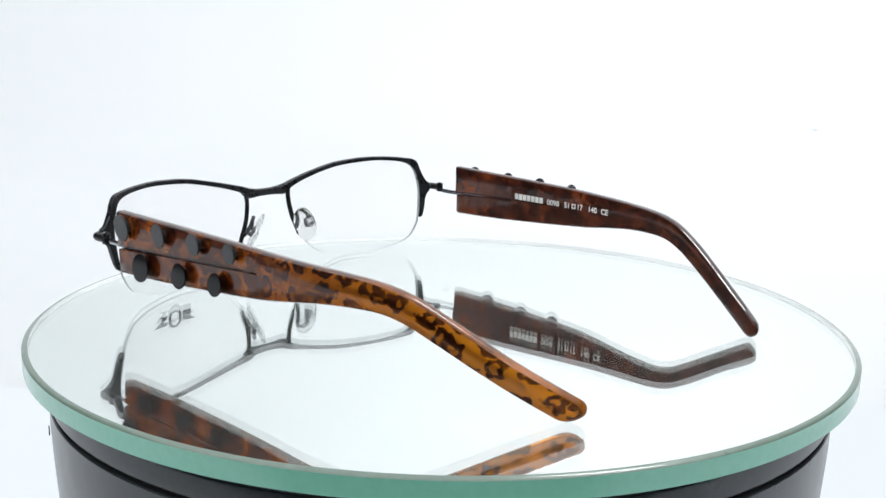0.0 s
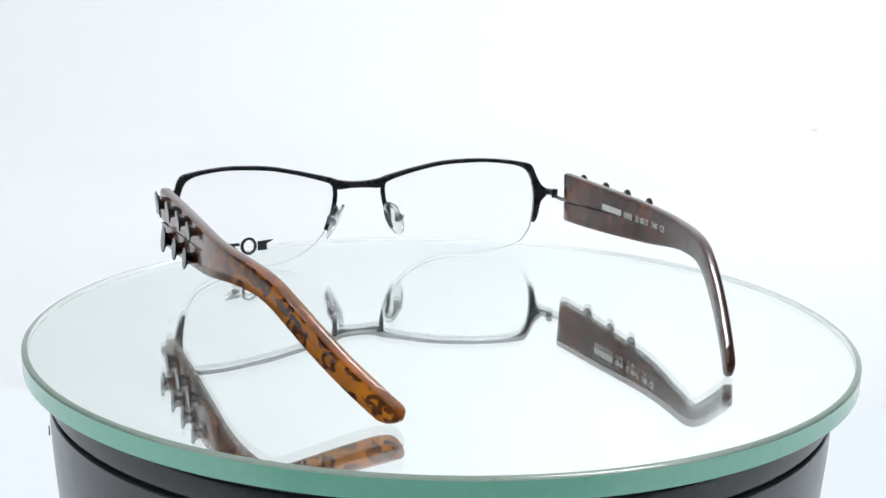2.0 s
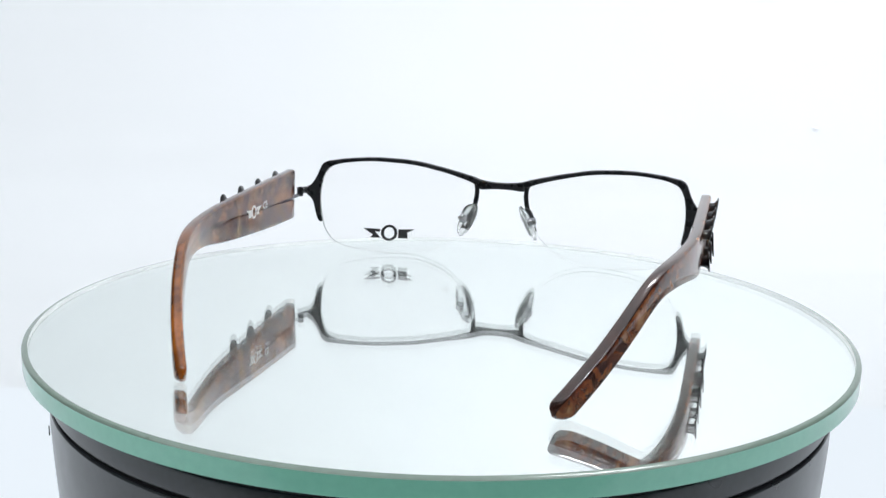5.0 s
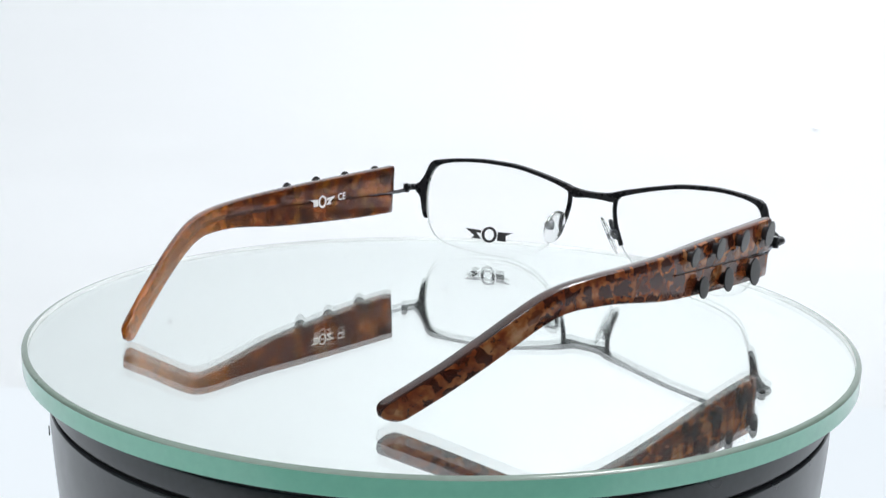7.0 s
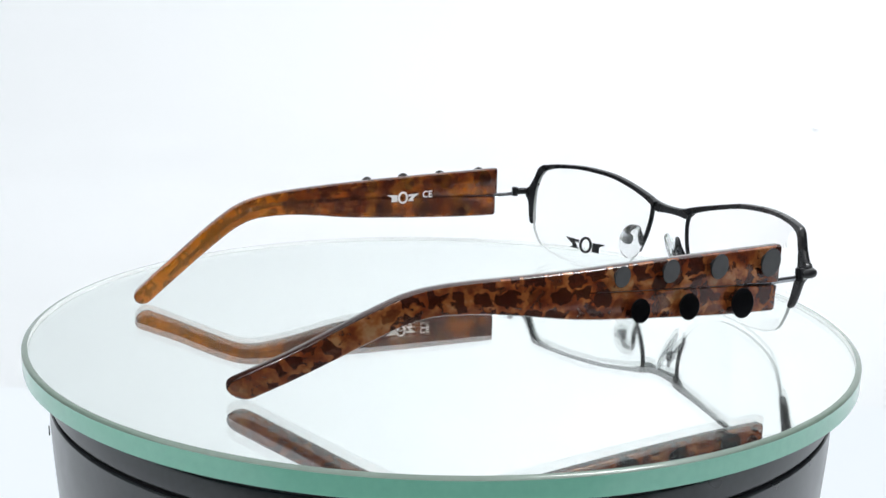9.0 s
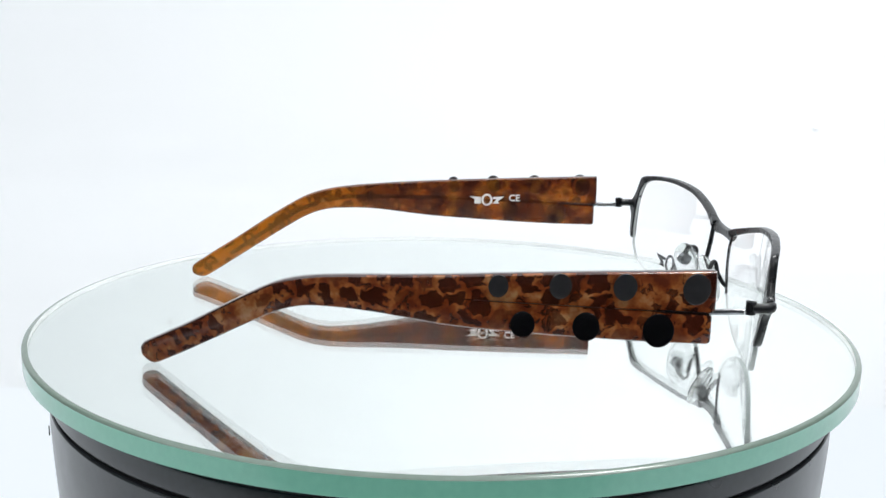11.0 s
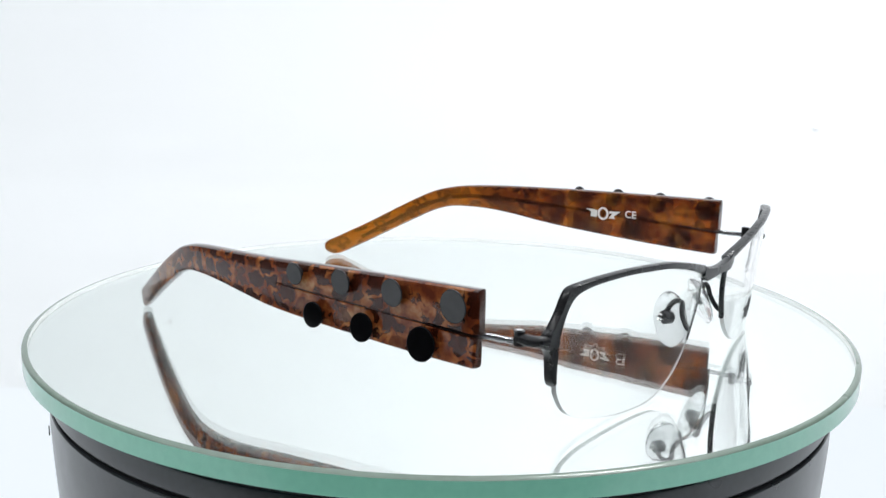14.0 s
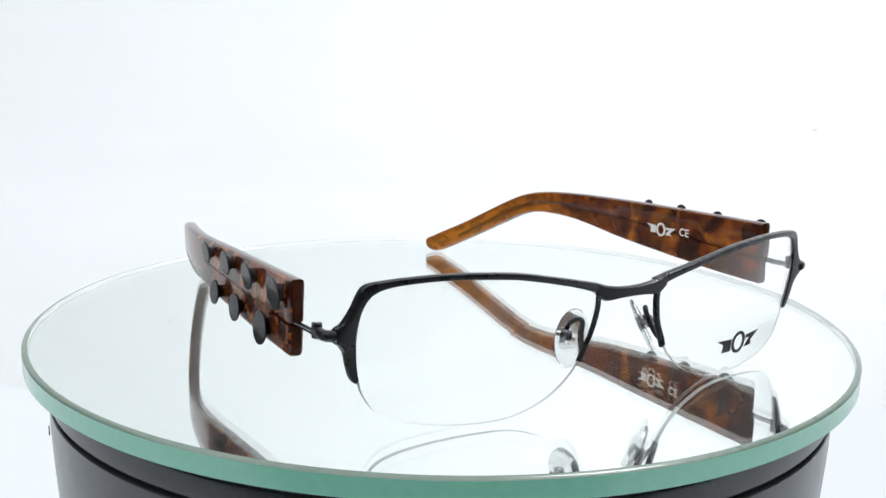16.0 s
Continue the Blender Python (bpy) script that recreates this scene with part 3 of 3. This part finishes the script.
def spectacles():
    t = tagged(new("spectacles"), "half-rim spectacles, black metal front and tortoiseshell temples, standing on mirror", "spectacles")
    # bridge
    over = [Vector(p) for p in ((-9.6, 26.6), (-7, 25.75), (-3.5, 25.15), (0, 25.0), (3.5, 25.15), (7, 25.75), (9.6, 26.6))]
    under = [Vector(p) for p in ((-9.6, 24.0), (-7.6, 22.5), (-3.5, 22.7), (0, 22.8), (3.5, 22.7), (7.6, 22.5), (9.6, 24.0))]
    rings = []
    for a, b in zip(bent([Vector((p.x, p.y, 0)) for p in over], 4), bent([Vector((p.x, p.y, 0)) for p in under], 4)):
        c, h = (a + b) / 2, (a - b) / 2
        lift = 0.35 * (1 - (c.x / 9.6) ** 2) - 0.3
        rings.append([(c.x, 0.2 + lift + v, c.y + h.y * u) for u, v in ((1, 0.5), (0.8, 0.9), (-0.8, 0.9), (-1, 0.5), (-1, -0.5), (-0.8, -0.9), (0.8, -0.9), (1, -0.5))])
    part("bridge", raised(rings_mesh(rings)), BLACK_METAL, t)
    for side in (-1, 1):
        part("rim", raised(pairs_ribbon(TOP_OUT, TOP_IN, side, 1.9)), BLACK_METAL, t)
        nas = [Vector((*p, 0)) for p in NASAL]
        part("nasal_bar", raised(tube([(side * p.x, front_y(p.x, p.y), p.y) for p in bent(nas, 4)], 0.62, 10, 1.3)), BLACK_METAL, t)
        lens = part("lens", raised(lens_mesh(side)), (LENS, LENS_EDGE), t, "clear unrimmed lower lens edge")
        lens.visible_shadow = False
        if side < 0:
            part("emblem", raised(flat_shape(emblem(17.6, 5.2), lambda u, v, h: (-38.3 - u, front_y(38.3 + u, 6.4 + v) + 0.57 + h, 6.4 + v))), BLACK_PRINT, lens, "black printed emblem")
        # hinge
        lug = [(side * 65.0, -9.8, 20.3), (side * 66.6, -10.6, 20.3), (side * 67.0, -12.2, 20.3), (side * 66.7, -14.6, 20.3)]
        hinge = part("hinge", raised(tube(bent(lug, 4), 1.15, 10)), BLACK_METAL, t)
        knuckle = rings_mesh([[(side * 66.6 + 1.05 * math.cos(2 * math.pi * k / 14), -14.9 + 1.15 * math.sin(2 * math.pi * k / 14), z) for k in range(14)] for z in (18.9, 19.1, 21.6, 21.8)])
        part("knuckle", raised(knuckle), BLACK_METAL, hinge)
        part("screw", raised(rings_mesh([[(side * 66.6 + 0.6 * math.cos(2 * math.pi * k / 12), -14.9 + 0.6 * math.sin(2 * math.pi * k / 12), z) for k in range(12)] for z in (21.7, 22.05)])), SILVER, hinge, "small steel screw")
        # temple
        arm = part("temple", lean(arm_mesh(side), side), (TORTOISE, TORTOISE_INNER, BROWN_EDGE) if side > 0 else (TORTOISE_AMBER, TORTOISE_AMBER_INNER, AMBER_EDGE), t,
                   "glossy brown tortoiseshell temple with spotted pattern" if side > 0 else "glossy tortoiseshell temple with spots and amber tip")
        part("core_wire", lean(tube([(side * 66.4, -15.2, 20.2), (side * 66.2, -19, 20.1), (side * arm_x(24, side), -24, 20.1), (side * arm_x(34, side), -34, 20.5)]
                                  + [(side * arm_x(y, side), -y, z) for y, z in ((50, 21.2), (72, 22.0), (90, 22.4), (104, 22.6), (112, 21.8), (120, 18.6), (130, 12.6), (140, 6.4))], 0.42, 10, 1.6), side), WIRE, arm, "thin steel wire")
        strip = [[(side * (arm_x(y, side) + u), -y, slit_z(y) + v) for u, v in ((1.52, 0.07), (1.25, 0.07), (1.25, -0.07), (1.52, -0.07))] for y in (33.0, 50.0, SLIT_END + 0.3)]
        part("slit_strip", lean(rings_mesh(strip), side), DARK_BROWN, arm, "dark strip set in the slit")
        for y, z, r in ((26.9, 25.9, 3.5), (42.2, 26.1, 3.0), (56.0, 26.1, 2.8), (69.2, 25.9, 2.5)):
            part("stud", lean(stud_mesh(side, y, z, r, 0.86, 0.1), side), STUD_LIT, arm, "dark stud of the upper row, coloured paler for its bright reflection")
        for y, z, r in ((34.6, 16.8, 3.6), (50.2, 17.4, 3.1), (63.8, 17.7, 2.8)):
            part("stud", lean(stud_mesh(side, y, z, r, 0.95, -0.09), side), STUD_SHADED, arm, "dark stud of the lower row, coloured blacker for its dark reflection")

        def inside(u0, z0, lean):
            def place(u, v, h):
                y = u0 + (u if side > 0 else -u)
                return (side * (arm_x(y, side) - 1.6 - h), -y, z0 + v - lean * u)

            return place

        if side < 0:
            part("emblem", lean(flat_shape(emblem(11.5, 4.0), inside(58.4, 21.6, 0.0)), side), WHITE_PRINT, arm, "white printed emblem")
            part("lettering", lean(lettering("CE", 3.1, inside(51.2, 21.2, 0.0)), side), WHITE_PRINT, arm, "small white letters")
        else:
            part("name_bar", lean(flat_shape([[(k * 1.74, 0), (k * 1.74 + 1.42, 0), (k * 1.74 + 1.42, 1.85), (k * 1.74, 1.85)] for k in range(7)], inside(49.6, 21.8, 0.01)), side), WHITE_PRINT, arm, "row of white printed blocks")
            for text, u0 in (("0098", 63.2), ("51", 70.2), ("17", 75.3), ("140", 79.9), ("CE", 85.2)):
                part("lettering", lean(lettering(text, 2.5, inside(u0, 21.7, 0.01)), side), WHITE_PRINT, arm, "small white letters")
            sq = [[(0, 0), (1.5, 0), (1.5, 0.3), (0, 0.3)], [(0, 1.2), (1.5, 1.2), (1.5, 1.5), (0, 1.5)], [(0, 0.3), (0.3, 0.3), (0.3, 1.2), (0, 1.2)], [(1.2, 0.3), (1.5, 0.3), (1.5, 1.2), (1.2, 1.2)]]
            part("lettering", lean(flat_shape(sq, inside(73.3, 21.8, 0.0)), side), WHITE_PRINT, arm, "small white square sign")
        # nose pad
        wire = [(side * 11.2, -1.6, 11.2), (side * 10.8, -3.0, 12.0), (side * 10.0, -4.4, 14.6), (side * 9.2, -4.8, 16.8), (side * 9.6, -5.6, 17.6), (side * 10.8, -6.6, 16.9), (side * 11.6, -7.2, 15.2), (side * 11.9, -7.4, 14.0)]
        pad_arm = part("pad_arm", raised(tube(bent(wire, 4), 0.58, 10)), BLACK_METAL, t)
        part("pad_box", raised(tube([(side * 12.4, -7.4, 13.9), (side * 10.9, -7.0, 13.7)], 1.6, 14)), WIRE, pad_arm, "grey steel pad mount")
        part("screw", raised(tube([(side * 12.2, -8.0, 13.9), (side * 12.5, -8.9, 13.9)], 0.7, 12)), SILVER, pad_arm, "small steel screw")
        n = 20
        rings = []
        for h, k in ((-0.8, 0.15), (-0.75, 0.7), (-0.3, 0.97), (0.2, 1.0), (0.65, 0.8), (0.85, 0.4), (0.9, 0.1)):
            ring = []
            for j in range(n):
                a = 2 * math.pi * j / n
                u, v = 3.7 * k * math.cos(a), 6.4 * k * math.sin(a)
                ring.append((h, u, v))
            rings.append(ring)
        pad = rings_mesh(rings)
        pad.transform(Matrix.Translation(Vector((side * 10.2, -7.0, 13.2)) * MM) @ Matrix.Rotation(side * radians(32), 4, "Z") @ Matrix.Rotation(side * radians(-26), 4, "Y"))
        part("nose_pad", raised(pad), SILICONE, t, "clear silicone nose pad").visible_shadow = False
    return t


glasses = spectacles()


# ---- the plate turns and carries the spectacles ----
def motions():
    rows = []
    for k in range(33):
        s = k * 0.5
        turn = 45.96 - 12.215 * s + 0.003 * (s - 8) ** 2 + 0.98 * math.exp(-s / 0.42)
        rows.append((s, pose(0, 0, 0, 0, 0, turn)))
    walk(plate, rows)
    walk(glasses, rows)


motions()
